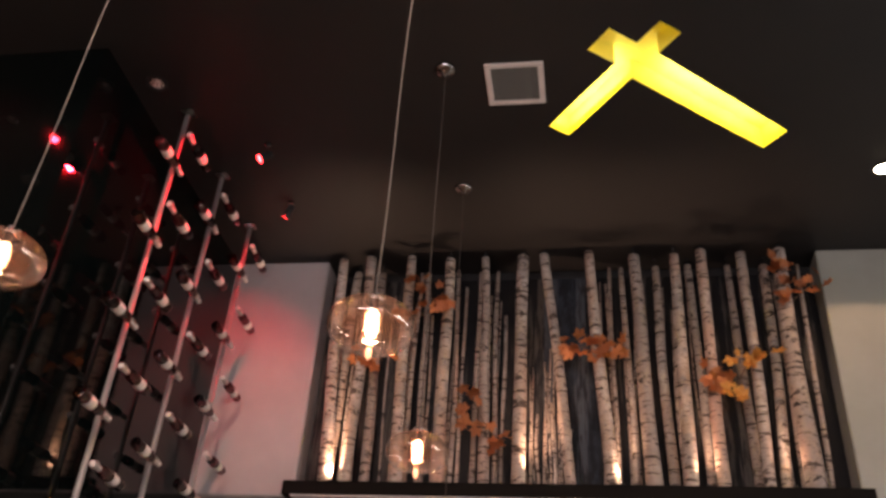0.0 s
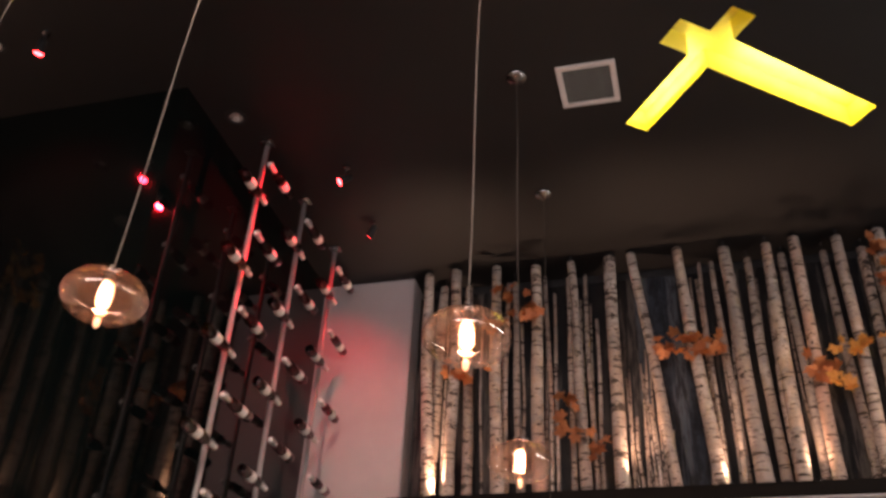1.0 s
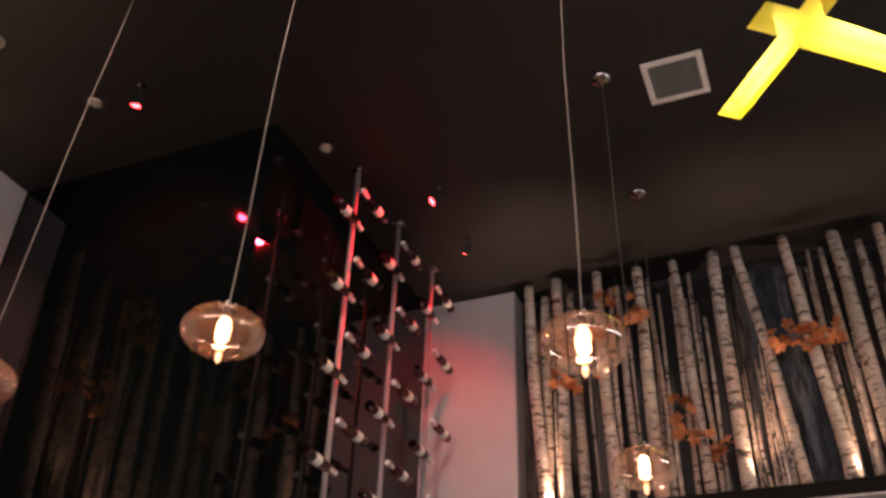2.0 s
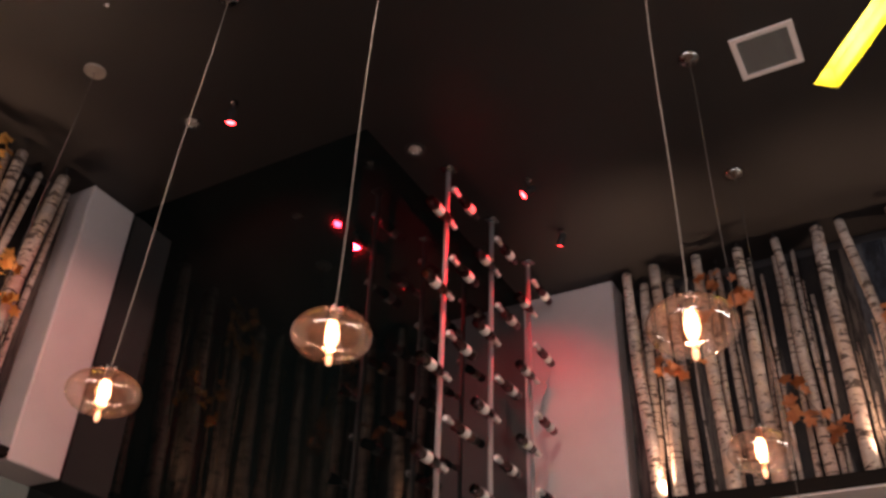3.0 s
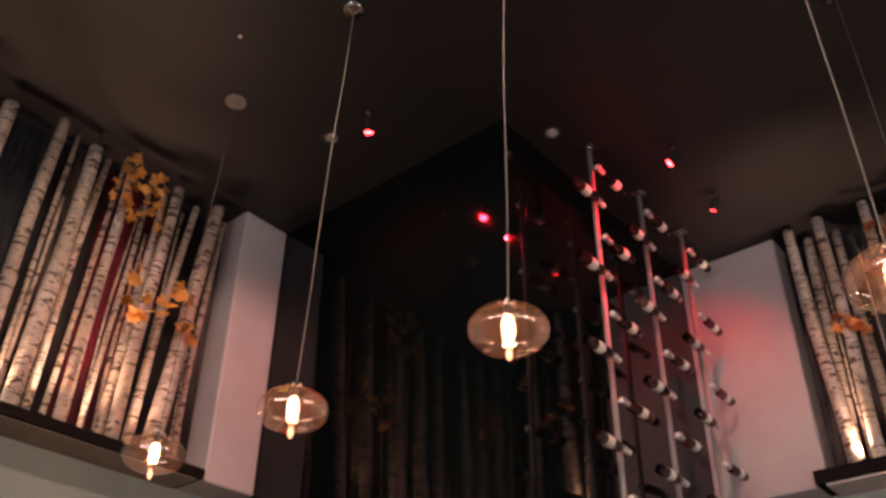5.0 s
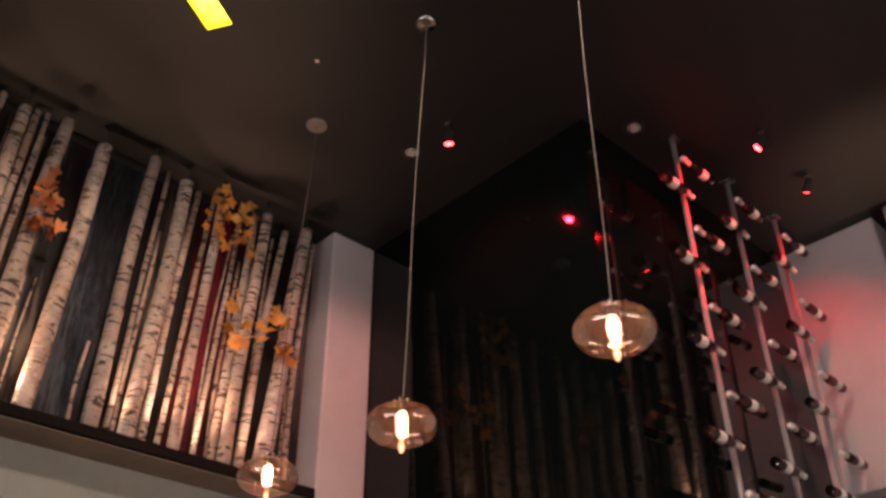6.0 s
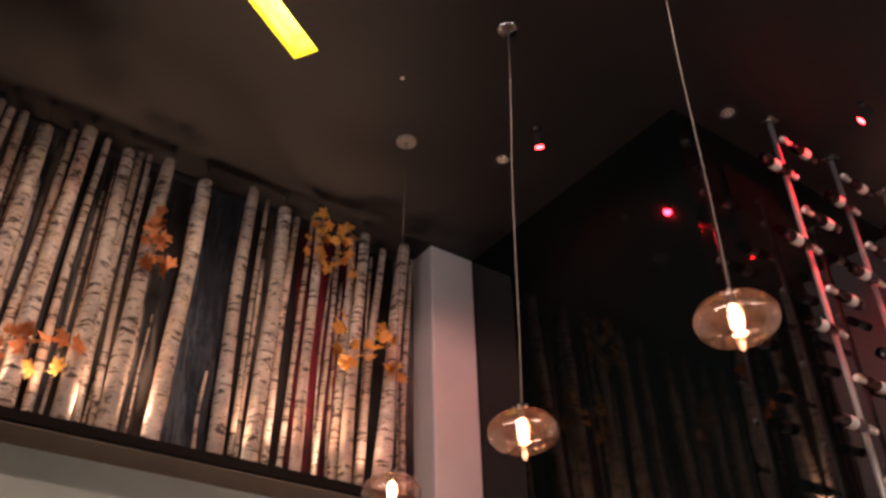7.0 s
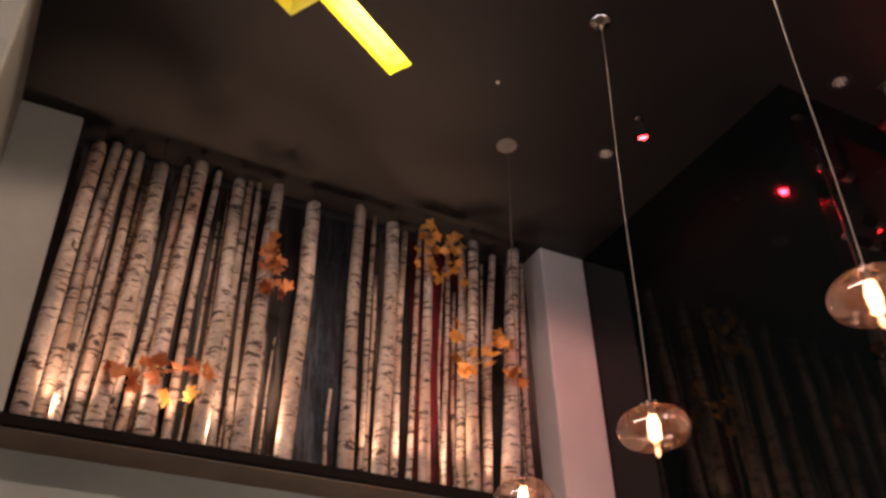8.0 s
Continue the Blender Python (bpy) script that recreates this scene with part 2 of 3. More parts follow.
def lathe(profile, sides=24, bm=None, m=Matrix(), caps=(True, True), mat=0):
    """Turns (radius, height) pairs round z."""
    bm = bm or bmesh.new()
    rings = []
    for r, z in profile:
        if r < 1e-6:
            rings.append([bm.verts.new(m @ Vector((0, 0, z)))])
        else:
            rings.append([bm.verts.new(m @ Vector((r * math.cos(2 * math.pi * k / sides), r * math.sin(2 * math.pi * k / sides), z))) for k in range(sides)])
    for a, b in zip(rings, rings[1:]):
        for k in range(sides):
            q = [a[k % len(a)], a[(k + 1) % len(a)], b[(k + 1) % len(b)], b[k % len(b)]]
            q = list(dict.fromkeys(q))
            if len(q) > 2:
                bm.faces.new(q).material_index = mat
    for ring, want in ((rings[0], caps[0]), (rings[-1], caps[1])):
        if want and len(ring) > 2:
            bm.faces.new(ring).material_index = mat
    return bm


def tube(points, radius, sides=8, bm=None):
    bm = bm or bmesh.new()
    pts = [Vector(p) for p in points]
    rings = []
    for i, p in enumerate(pts):
        way = (pts[min(i + 1, len(pts) - 1)] - pts[max(i - 1, 0)]).normalized()
        q = way.to_track_quat("Z", "Y")
        r = radius[i] if isinstance(radius, (list, tuple)) else radius
        rings.append([bm.verts.new(p + q @ Vector((r * math.cos(2 * math.pi * k / sides), r * math.sin(2 * math.pi * k / sides), 0))) for k in range(sides)])
    for a, b in zip(rings, rings[1:]):
        for k in range(sides):
            bm.faces.new((a[k], a[(k + 1) % sides], b[(k + 1) % sides], b[k]))
    bm.faces.new(rings[0])
    bm.faces.new(rings[-1])
    return bm


# ---- structure ----
def structure(name, lo, hi, mat, label, category="wall", bevel=0.0):
    return tagged(part(name, boxed(lo, hi, bevel), mat), label, category, kind="structure")


structure("floor", (-5.0, SOUTH - 0.2, -0.2), (EAST + 0.2, 6.0, 0.0), M_FLOOR, "dark wooden board floor of the dining room", "floor")

# the ceiling is one sheet with two cross-shaped light coves cut into it
HOLES = [(-3.075, 2.378), (-2.136, 3.099)]     # cut-outs of the unlit downlights
CROSSES = [((0.166, 3.142), 128.2), ((-2.797, 0.65), 120.3)]
ARM_A = ((-0.32, 0.534), (-0.127, 0.0))      # along a, across b
ARM_B = ((-0.16, 0.0), (-1.02, 0.162))
COVE = 0.13


def cross_outline(corner, angle):
    """The twelve corners of a cove, in order."""
    (a0, a1), (b0, b1) = ARM_A
    (c0, c1), (d0, d1) = ARM_B
    pts = [(a1, b0), (a1, b1), (c1, b1), (c1, d1), (c0, d1), (c0, b1), (a0, b1), (a0, b0), (c0 - 0.004, b0), (c0 + 0.046, d0), (c1 + 0.046, d0), (c1 + 0.03, b0)]
    ca, sa = math.cos(radians(angle)), math.sin(radians(angle))
    return [Vector((corner[0] + a * ca - b * sa, corner[1] + a * sa + b * ca)) for a, b in pts]


def ceiling():
    bm = bmesh.new()
    edges = []
    outer = [Vector(p) for p in ((-4.4, SOUTH - 0.1), (EAST + 0.1, SOUTH - 0.1), (EAST + 0.1, 5.1), (-4.4, 5.1))]
    loops = [outer] + [cross_outline(*c) for c in CROSSES]
    loops += [[Vector((x + 0.040 * math.cos(k * math.pi / 10), y + 0.040 * math.sin(k * math.pi / 10))) for k in range(20)] for x, y in HOLES]
    for pts in loops:
        vs = [bm.verts.new((p.x, p.y, CEIL)) for p in pts]
        edges += [bm.edges.new((vs[i], vs[(i + 1) % len(vs)])) for i in range(len(vs))]
    bmesh.ops.triangle_fill(bm, use_beauty=True, use_dissolve=False, edges=edges)
    # drop faces inside the coves
    def inside(c, pts):
        odd = False
        for p, q in zip(pts, pts[1:] + pts[:1]):
            if (p.y > c.y) != (q.y > c.y) and c.x < (q.x - p.x) * (c.y - p.y) / (q.y - p.y) + p.x:
                odd = not odd
        return odd
    from_inside = [f for f in bm.faces if any(inside(f.calc_center_median(), pts) for pts in loops[1:])]
    bmesh.ops.delete(bm, geom=from_inside, context="FACES")
    bmesh.ops.recalc_face_normals(bm, faces=bm.faces)
    for f in bm.faces:
        if f.normal.z > 0:
            f.normal_flip()
    me = bpy.data.meshes.new("ceiling")
    bm.to_mesh(me)
    bm.free()
    me.materials.append(M_CEIL)
    return tagged(new("ceiling", me), "flat black-brown painted ceiling with two cross-shaped coves", "ceiling", kind="structure")


ceiling()
structure("ceiling_slab", (-4.6, SOUTH - 0.2, CEIL + COVE + 0.05), (EAST + 0.2, 5.3, CEIL + 0.35), M_CEIL, "dark slab above the ceiling", "ceiling")


def cove(corner, angle):
    t = thing("ceiling_cove", Matrix(), "cross-shaped recessed ceiling cove painted bright yellow, lit inside", "ceiling light", "yellow coves")
    bm = bmesh.new()
    pts = cross_outline(corner, angle)
    lo = [bm.verts.new((p.x, p.y, CEIL - 0.001)) for p in pts]
    hi = [bm.verts.new((p.x, p.y, CEIL + COVE)) for p in pts]
    for i in range(len(pts)):
        j = (i + 1) % len(pts)
        bm.faces.new((lo[i], lo[j], hi[j], hi[i]))
    part("cove_side", bm, M_YELLOW, t)
    bm = bmesh.new()
    bm.faces.new([bm.verts.new((p.x, p.y, CEIL + COVE)) for p in pts])
    bmesh.ops.triangulate(bm, faces=bm.faces)
    part("cove_top", bm, M_YELLOW, t)
    base = Matrix.Translation((corner[0], corner[1], CEIL + 0.035)) @ Matrix.Rotation(radians(angle), 4, "Z")
    up = Matrix.Rotation(math.pi, 4, "X")
    lamp("cove_tube", "AREA", base @ Matrix.Translation((-0.08, -0.62, 0)) @ up, 3.0, (1.0, 0.88, 0.55), size=0.03, size_y=0.70)
    lamp("cove_tube", "AREA", base @ Matrix.Translation((0.28, -0.064, 0)) @ up, 1.7, (1.0, 0.88, 0.55), size=0.42, size_y=0.03)


for c in CROSSES:
    cove(*c)

# north wall: pilaster, recessed niche with print, pilaster; lower wall set back under the soffit
structure("wall_north_pilaster", (-2.45, WALL_N, SOFF_N), (-1.65, WALL_N + 0.4, CEIL), M_PINK_GREY, "pale grey plastered pilaster washed with red light", bevel=0.012)
structure("wall_north_pilaster_east", (1.375, WALL_N, SOFF_N), (EAST, WALL_N + 0.4, CEIL), M_GREY_DIMMED, "grey plastered wall beside the birch niche", bevel=0.012)
structure("wall_north_lower", (-2.45, 4.98, 0), (EAST, WALL_N + 0.4, SOFF_N), M_SAGE, "pale sage-grey plastered wall under the birch ledge")
structure("wall_north_back", (-1.65, 4.98, SOFF_N), (1.375, WALL_N + 0.4, CEIL), M_BLACK, "dark back of the birch niche")
# west wall
structure("wall_west_pilaster", (WALL_W - 0.4, 2.524, SOFF_W), (WALL_W + 0.042, BOX_Y - 0.001, CEIL), M_PINK_GREY, "pale grey plastered pilaster beside the birch niche", bevel=0.012)
structure("wall_west_pilaster_south", (WALL_W - 0.4, -0.60, SOFF_W), (WALL_W, -0.125, CEIL), M_GREY_DIMMED, "grey plastered pilaster at the end of the birch niche", bevel=0.012)
structure("wall_west_lower", (WALL_W - 0.4, SOUTH, 0), (-4.17, 2.884, SOFF_W), M_SAGE, "pale sage-grey plastered wall under the birch ledge")
structure("wall_west_back", (WALL_W - 0.4, -0.125, SOFF_W), (-4.17, 2.524, CEIL), M_BLACK, "dark back of the birch niche")
structure("wall_return", (WALL_W - 0.02, -0.62, 0), (-2.85, -0.415, CEIL), M_RETURN_SHADE, "olive-grey plastered wall end standing into the room, with shade put into its colour", bevel=0.012)
structure("wall_south_west", (WALL_W - 0.4, SOUTH, SOFF_W), (WALL_W, -0.62, CEIL), M_BACK, "plain painted wall")
structure("wall_east_sill", (EAST, SOUTH, 0), (EAST + 0.2, 5.2, 2.0), M_BACK, "plain painted wall under the side window")
structure("wall_east_head", (EAST, SOUTH, 2.6), (EAST + 0.2, 5.2, CEIL), M_BACK, "plain painted wall over the side window")
structure("wall_east_end", (EAST, SOUTH, 2.0), (EAST + 0.2, 0.5, 2.6), M_BACK, "plain painted wall beside the side window")
structure("wall_east_end_north", (EAST, 3.9, 2.0), (EAST + 0.2, 5.2, 2.6), M_BACK, "plain painted wall beside the side window")
# south wall with an opening for the added fill window
structure("wall_south_sill", (-4.4, SOUTH - 0.2, 0), (EAST, SOUTH, 1.7), M_BACK, "plain painted wall under the window")
structure("wall_south_head", (-4.4, SOUTH - 0.2, 2.8), (EAST, SOUTH, CEIL), M_BACK, "plain painted wall over the window")
structure("wall_south_end", (-4.4, SOUTH - 0.2, 1.7), (-3.3, SOUTH, 2.8), M_BACK, "plain painted wall beside the window")
structure("wall_south_end_east", (3.3, SOUTH - 0.2, 1.7), (EAST, SOUTH, 2.8), M_BACK, "plain painted wall beside the window")

# the black corner block: two lacquered faces of tall panels
def corner_block():
    t = thing("wall_corner_block", Matrix(), "glossy black lacquered corner block that mirrors the birches", "wall", kind="structure")
    part("block_core", boxed((WALL_W - 0.4, BOX_Y + 0.02, 0), (BOX_X - 0.02, 5.19, CEIL)), M_BLACK, t)
    part("panel", boxed((WALL_W - 0.4, BOX_Y, 0), (BOX_X, BOX_Y + 0.02, CEIL)), M_GLOSS, t)
    part("panel", boxed((BOX_X - 0.02, BOX_Y + 0.02, 0), (BOX_X, WALL_N + 0.2, CEIL)), M_GLOSS, t)


corner_block()


# ledges and prints
structure("ledge_north", (-1.705, 4.74, SOFF_N), (1.43, 4.98, LEDGE_N), M_LEDGE, "black wooden ledge that carries the birch trunks", "ledge", 0.004)
structure("ledge_west", (-4.17, -0.30, SOFF_W + 0.003), (-3.935, 2.515, LEDGE_W), M_LEDGE, "black wooden ledge that carries the birch trunks", "ledge", 0.004)
structure("soffit_west", (-4.17, -0.60, SOFF_W - 0.003), (-3.958, 2.49, SOFF_W + 0.002), M_BROWN, "brown soffit board under the ledge", "soffit")
structure("soffit_north", (-1.65, 4.745, SOFF_N - 0.012), (1.40, 4.98, SOFF_N - 0.001), M_PINK_GREY, "grey soffit under the ledge", "soffit")
DIM, BLUE, RED = "dim black forest print behind the birch trunks", "blue-grey misty print behind the birch trunks", "deep red passage of the print behind the trunks"
for k, (x0, x1, mat, text) in enumerate(((-1.648, -.26, M_MURAL, DIM), (-.26, .10, M_MURAL_BLUE, BLUE), (.10, 1.373, M_MURAL, DIM))):
    structure(f"print_north_{k + 1}", (x0, 4.95, LEDGE_N), (x1, 4.978, 4.60), mat, text, "mural")
for k, (y0, y1, mat, text) in enumerate(((-.123, 1.07, M_MURAL, DIM), (1.07, 1.42, M_MURAL_BLUE, BLUE), (1.42, 1.74, M_MURAL, DIM), (1.74, 2.06, M_MURAL_RED, RED), (2.06, 2.522, M_MURAL, DIM))):
    structure(f"print_west_{k + 1}", (-4.168, y0, LEDGE_W), (-4.14, y1, 4.60), mat, text, "mural")


# ---- birch trunks ----
def trunk(base, top, radius, rng):
    """A slightly crooked, tapered trunk, sawn at both ends."""
    base, top = Vector(base), Vector(top)
    t = thing("birch_trunk", Matrix.Translation(base), "birch trunk with white bark and dark marks, on a ledge" if radius > 0.02
              else "thin pale birch stem standing on the black ledge", "tree trunk", "birch trunks")
    way = top - base
    sides, rings = (14, 16) if radius > 0.02 else (9, 10)
    bow = Vector((rng.uniform(-1, 1), rng.uniform(-1, 1), 0)) * 0.010
    ph = rng.uniform(0, 6)
    bm = bmesh.new()
    last = None
    for i in range(rings + 1):
        u = i / rings
        c = way * u + bow * math.sin(math.pi * u) + Vector((0.004 * math.sin(7 * u + ph), 0.004 * math.cos(5 * u + ph), 0))
        r = radius * (1.10 - 0.20 * u) * (1 + 0.035 * math.sin(11 * u + ph))
        ring = []
        for k in range(sides):
            a = 2 * math.pi * k / sides
            rr = r * (1 + 0.05 * math.sin(2 * a + ph + 3 * u))
            ring.append(bm.verts.new(c + Vector((rr * math.cos(a), rr * math.sin(a), 0))))
        if last:
            for k in range(sides):
                bm.faces.new((last[k], last[(k + 1) % sides], ring[(k + 1) % sides], ring[k]))
        else:
            bm.faces.new(ring).material_index = 1
        last = ring
    bm.faces.new(last).material_index = 1
    ob = part("stem", bm, [M_BARK, M_CUT], t)
    for p in ob.data.polygons:
        p.use_smooth = p.material_index == 0
    if radius > 0.020:
        gap = CEIL - top.z - 0.001
        part("tie_wire", tube([way + Vector((0, 0, -0.004)), way + Vector((0.004, 0.003, gap * 0.5)), way + Vector((0, 0, gap))], 0.0022, 5), M_BLACK, t, "thin black wire to the ceiling")
        part("tie_cap", lathe([(0.010, gap), (0.010, gap - 0.006), (0.004, gap - 0.012)], 10), M_BLACK, t, "", False, Matrix.Translation(way))
    # a few knot stubs
    if radius > 0.026:
        for _ in range(rng.randint(2, 4)):
            u, a = rng.uniform(0.1, 0.95), rng.uniform(0, 6.28)
            p = way * u + bow * math.sin(math.pi * u)
            out = Vector((math.cos(a), math.sin(a), 0.5)).normalized()
            r0 = radius * (1.1 - 0.2 * u)
            part("knot", tube([p + out * r0 * 0.6, p + out * (r0 * 1.05), p + out * (r0 * 1.15)], [0.011, 0.008, 0.004], 6), M_TWIG, ob)
    return t


rng = random.Random(7)
# place along the wall at the foot and at the head, and radius
NORTH_FRONT = [(-1.48, -1.54, .035), (-1.36, -1.35, .033), (-1.08, -1.095, .034), (-.84, -.84, .037), (-.585, -.62, .029), (-.385, -.375, .037),
               (-.10, -.247, .029), (.12, .02, .034), (.336, .296, .040), (.523, .533, .034), (.70, .70, .034), (.93, .93, .032), (1.155, 1.145, .046)]
NORTH_BACK = [(-1.49, -1.46, .030), (-1.27, -1.30, .028), (-1.05, -1.04, .016), (-.96, -1.0, .022), (-.78, -.80, .014), (-.66, -.66, .015), (-.53, -.55, .015),
              (.16, .15, .012), (.25, .22, .017), (.45, .43, .026), (.65, .63, .024), (.89, .86, .024), (1.03, 1.08, .029), (1.25, 1.27, .014)]
WEST_FRONT = [(-.06, -.02, .037), (.06, .11, .022), (.22, .28, .037), (.42, .47, .038), (.64, .68, .035), (.83, .89, .037), (1.03, 1.09, .038),
              (1.32, 1.36, .035), (1.50, 1.56, .038), (1.73, 1.78, .025), (2.0, 2.07, .033), (2.20, 2.35, .042)]
WEST_BACK = [(0.0, .06, .032), (.15, .18, .025), (.33, .42, .022), (.52, .58, .021), (.73, .75, .019), (.79, .80, .015), (1.43, 1.48, .014), (1.60, 1.67, .020),
             (1.68, 1.77, .014), (1.88, 1.95, .014), (1.97, 2.04, .024), (2.12, 2.25, .024), (2.40, 2.45, .017)]
for foot, head, r in NORTH_FRONT:
    trunk((foot, 4.790, LEDGE_N), (head, 4.735, 4.655 - rng.uniform(0, 0.04)), r, rng)
for foot, head, r in NORTH_BACK:
    trunk((foot, 4.870, LEDGE_N), (head, 4.860, 4.625 - rng.uniform(0, 0.03)), r, rng)
HEADS = (4.52, 4.53, 4.50, 4.58, 4.54, 4.58, 4.53, 4.60, 4.55, 4.55, 4.58, 4.60)
for (foot, head, r), top in zip(WEST_FRONT, HEADS):
    trunk((-3.985, foot, LEDGE_W), (-3.985, head, top), r, rng)
for foot, head, r in WEST_BACK:
    trunk((-4.07, foot, LEDGE_W), (-4.07, head, 4.615 + rng.uniform(-0.03, 0.02)), r, rng)
# thin stems close to the print
for k in range(52):
    x = -1.58 + 2.9 * (k + rng.uniform(0.1, 0.9)) / 52
    if -0.12 < x < 0.02 or rng.random() < 0.3:
        continue
    short = -0.36 < x < -0.12
    top = (4.0 if short else 4.5) + rng.uniform(-.25, .1)
    trunk((x, 4.93, LEDGE_N), (x + rng.uniform(-.03, .02) * (top - LEDGE_N), 4.935, top), rng.uniform(.005, .012), rng)
for k in range(16):
    x = -0.40 + 0.30 * (k + rng.uniform(0.1, 0.9)) / 16
    trunk((x, 4.915, LEDGE_N), (x + rng.uniform(-.03, .01), 4.925, rng.uniform(3.55, 4.05)), rng.uniform(.004, .008), rng)
for k in range(54):
    y = -0.08 + 2.5 * (k + rng.uniform(0.1, 0.9)) / 54
    if 1.10 < y < 1.20 or rng.random() < (0.5 if y > 1.42 else 0.15):
        continue
    short = 1.20 <= y < 1.40 or 0.88 < y < 1.0
    top = (3.75 if short else 4.5) + rng.uniform(-.25, .1)
    trunk((-4.12, y, LEDGE_W), (-4.125, y + rng.uniform(.015, .05) * (top - LEDGE_W), top), rng.uniform(.005, .013), rng)


# ---- maple sprays ----
def leaf_mesh(mat):
    """A five-lobed maple leaf, cupped, about 9 cm long."""
    lobes = [(0, 1.0), (48, .86), (-48, .86), (105, .60), (-105, .60)]
    ring = []
    order = sorted(lobes)
    for i, (a, l) in enumerate(order):
        for da, k in ((-19, .66), (-11, .78), (-5, .80), (0, 1.0), (5, .80), (11, .78), (19, .66)):
            ring.append((a + da, l * k))
        if i < len(order) - 1:
            ring.append(((a + order[i + 1][0]) / 2, .44))
    ring.append((180, .12))
    bm = bmesh.new()
    def lift(x, y):
        return 0.012 * math.sin(x * 60) + 2.2 * (x * x + y * y)
    c = bm.verts.new((0, 0, 0))
    vs = []
    for a, l in ring:
        x, y = 0.060 * l * math.sin(radians(a)), 0.060 * l * math.cos(radians(a))
        vs.append(bm.verts.new((x, y, lift(x, y))))
    for i in range(len(vs)):
        bm.faces.new((c, vs[i], vs[(i + 1) % len(vs)]))
    bmesh.ops.solidify(bm, geom=bm.faces[:], thickness=0.0008)
    return mesh_of("leaf", bm, mat)


LEAF_GOLD, LEAF_RUST, LEAF_LIT = leaf_mesh(M_LEAF_GOLD), leaf_mesh(M_LEAF_RUST), leaf_mesh(M_LEAF_LIT)


def spray(stops, normal, mesh, rng, per=6, spread=0.038, label="spray of orange maple leaves tied to the birch trunks"):
    """A twig through the given places with maple leaves round each."""
    pts = [Vector(p) for p in stops]
    t = thing("maple_branch", Matrix.Translation(pts[0]), label, "leaves", "maple sprays")
    back = -Vector(normal) * 0.03
    line = [p - pts[0] + back for p in pts]
    if len(line) == 1:
        line.append(line[0] + Vector((0.0, 0.0, 0.06)))
    part("twig", tube(line, 0.003, 5), M_TWIG, t)
    face = Vector(normal).to_track_quat("Z", "Y").to_matrix().to_4x4()
    for p in pts:
        for _ in range(per):
            off = Vector([rng.gauss(0, spread) for _ in range(3)])
            off -= Vector(normal) * off.dot(Vector(normal)) * 0.6
            tilt = Euler((rng.uniform(-.7, .7), rng.uniform(-.7, .7), rng.uniform(0, 6.28))).to_matrix().to_4x4()
            s = rng.uniform(0.70, 1.12)
            part("leaf", mesh, None, t, m=Matrix.Translation(p - pts[0] + off) @ face @ tilt @ Matrix.Scale(s, 4))


N, W = (0, -1, 0.1), (1, 0, 0.1)
for stops, mesh in (
    ([(-.99, 4.66, 4.37), (-.91, 4.66, 4.30), (-.85, 4.66, 4.24), (-1.06, 4.66, 4.19)], LEAF_RUST),
    ([(-.11, 4.66, 3.95), (0.0, 4.66, 3.98), (.09, 4.66, 3.94), (.15, 4.66, 3.94)], LEAF_RUST),
    ([(-.64, 4.66, 3.63), (-.585, 4.66, 3.52), (-.50, 4.66, 3.40)], LEAF_RUST),
    ([(.66, 4.66, 3.74), (.72, 4.66, 3.72)], LEAF_RUST),
    ([(.79, 4.66, 3.70), (.88, 4.66, 3.87), (.92, 4.66, 3.91)], LEAF_GOLD),
    ([(1.10, 4.65, 4.46), (1.17, 4.65, 4.37), (1.15, 4.65, 4.24), (1.31, 4.65, 4.38)], LEAF_RUST),
    ([(-1.20, 4.66, 3.90), (-1.335, 4.72, 3.95)], LEAF_RUST)):
    spray(stops, N, mesh, rng)
for stops, mesh in (
    ([(-3.90, 1.746, 4.50), (-3.90, 1.79, 4.39), (-3.90, 1.765, 4.24), (-3.90, 1.905, 4.33), (-3.90, 1.925, 4.48)], LEAF_GOLD),
    ([(-3.90, 1.89, 3.88), (-3.90, 1.925, 3.70), (-3.90, 2.06, 3.79), (-3.90, 2.19, 3.87), (-3.90, 2.22, 3.70)], LEAF_GOLD),
    ([(-3.90, .855, 4.12), (-3.90, .88, 4.0), (-3.90, .90, 3.89)], LEAF_RUST),
    ([(-3.90, .277, 3.30), (-3.90, .386, 3.35), (-3.90, .574, 3.40)], LEAF_RUST),
    ([(-3.945, .490, 3.262), (-3.945, .580, 3.272)], LEAF_LIT)):
    spray(stops, W, mesh, rng, *((2, 0.014) if mesh == LEAF_LIT else ()))

# ---- uplights on the ledges ----
def uplight(p, aim, energy, cone=84):
    t = thing("uplight", Matrix.Translation(p), "small black uplight on the ledge between the trunks", "lamp", "ledge uplights")
    housing = part("housing", lathe([(0.011, 0), (0.012, 0.002), (0.012, 0.008), (0.010, 0.009)], 14), M_BLACK, t)
    part("lens", lathe([(0.009, 0.0094), (0.0, 0.0105)], 14, caps=(True, False)), M_WHITEFACE, housing, "glowing warm lens")
    lamp("uplight_beam", "SPOT", look(Vector(p) + Vector((0, 0, 0.020)), aim), energy, (1.0, 0.61, 0.42), size=cone, blend=1.0, soft=0.012)


for x, watts in ((-1.435, 34), (-.30, 20), (.168, 9), (.61, 9), (1.05, 5)):
    uplight((x, 4.755, LEDGE_N), (x - 0.02, 4.83, 4.6), watts * 1.6)
for y in (.03, .13, .33, .515, .70, .95, 1.42, 1.63, 1.88, 2.11):
    uplight((-3.955, y, LEDGE_W), (-4.13, y + 0.03, 4.3), 28.0 if y == .515 else 21.0, 62)


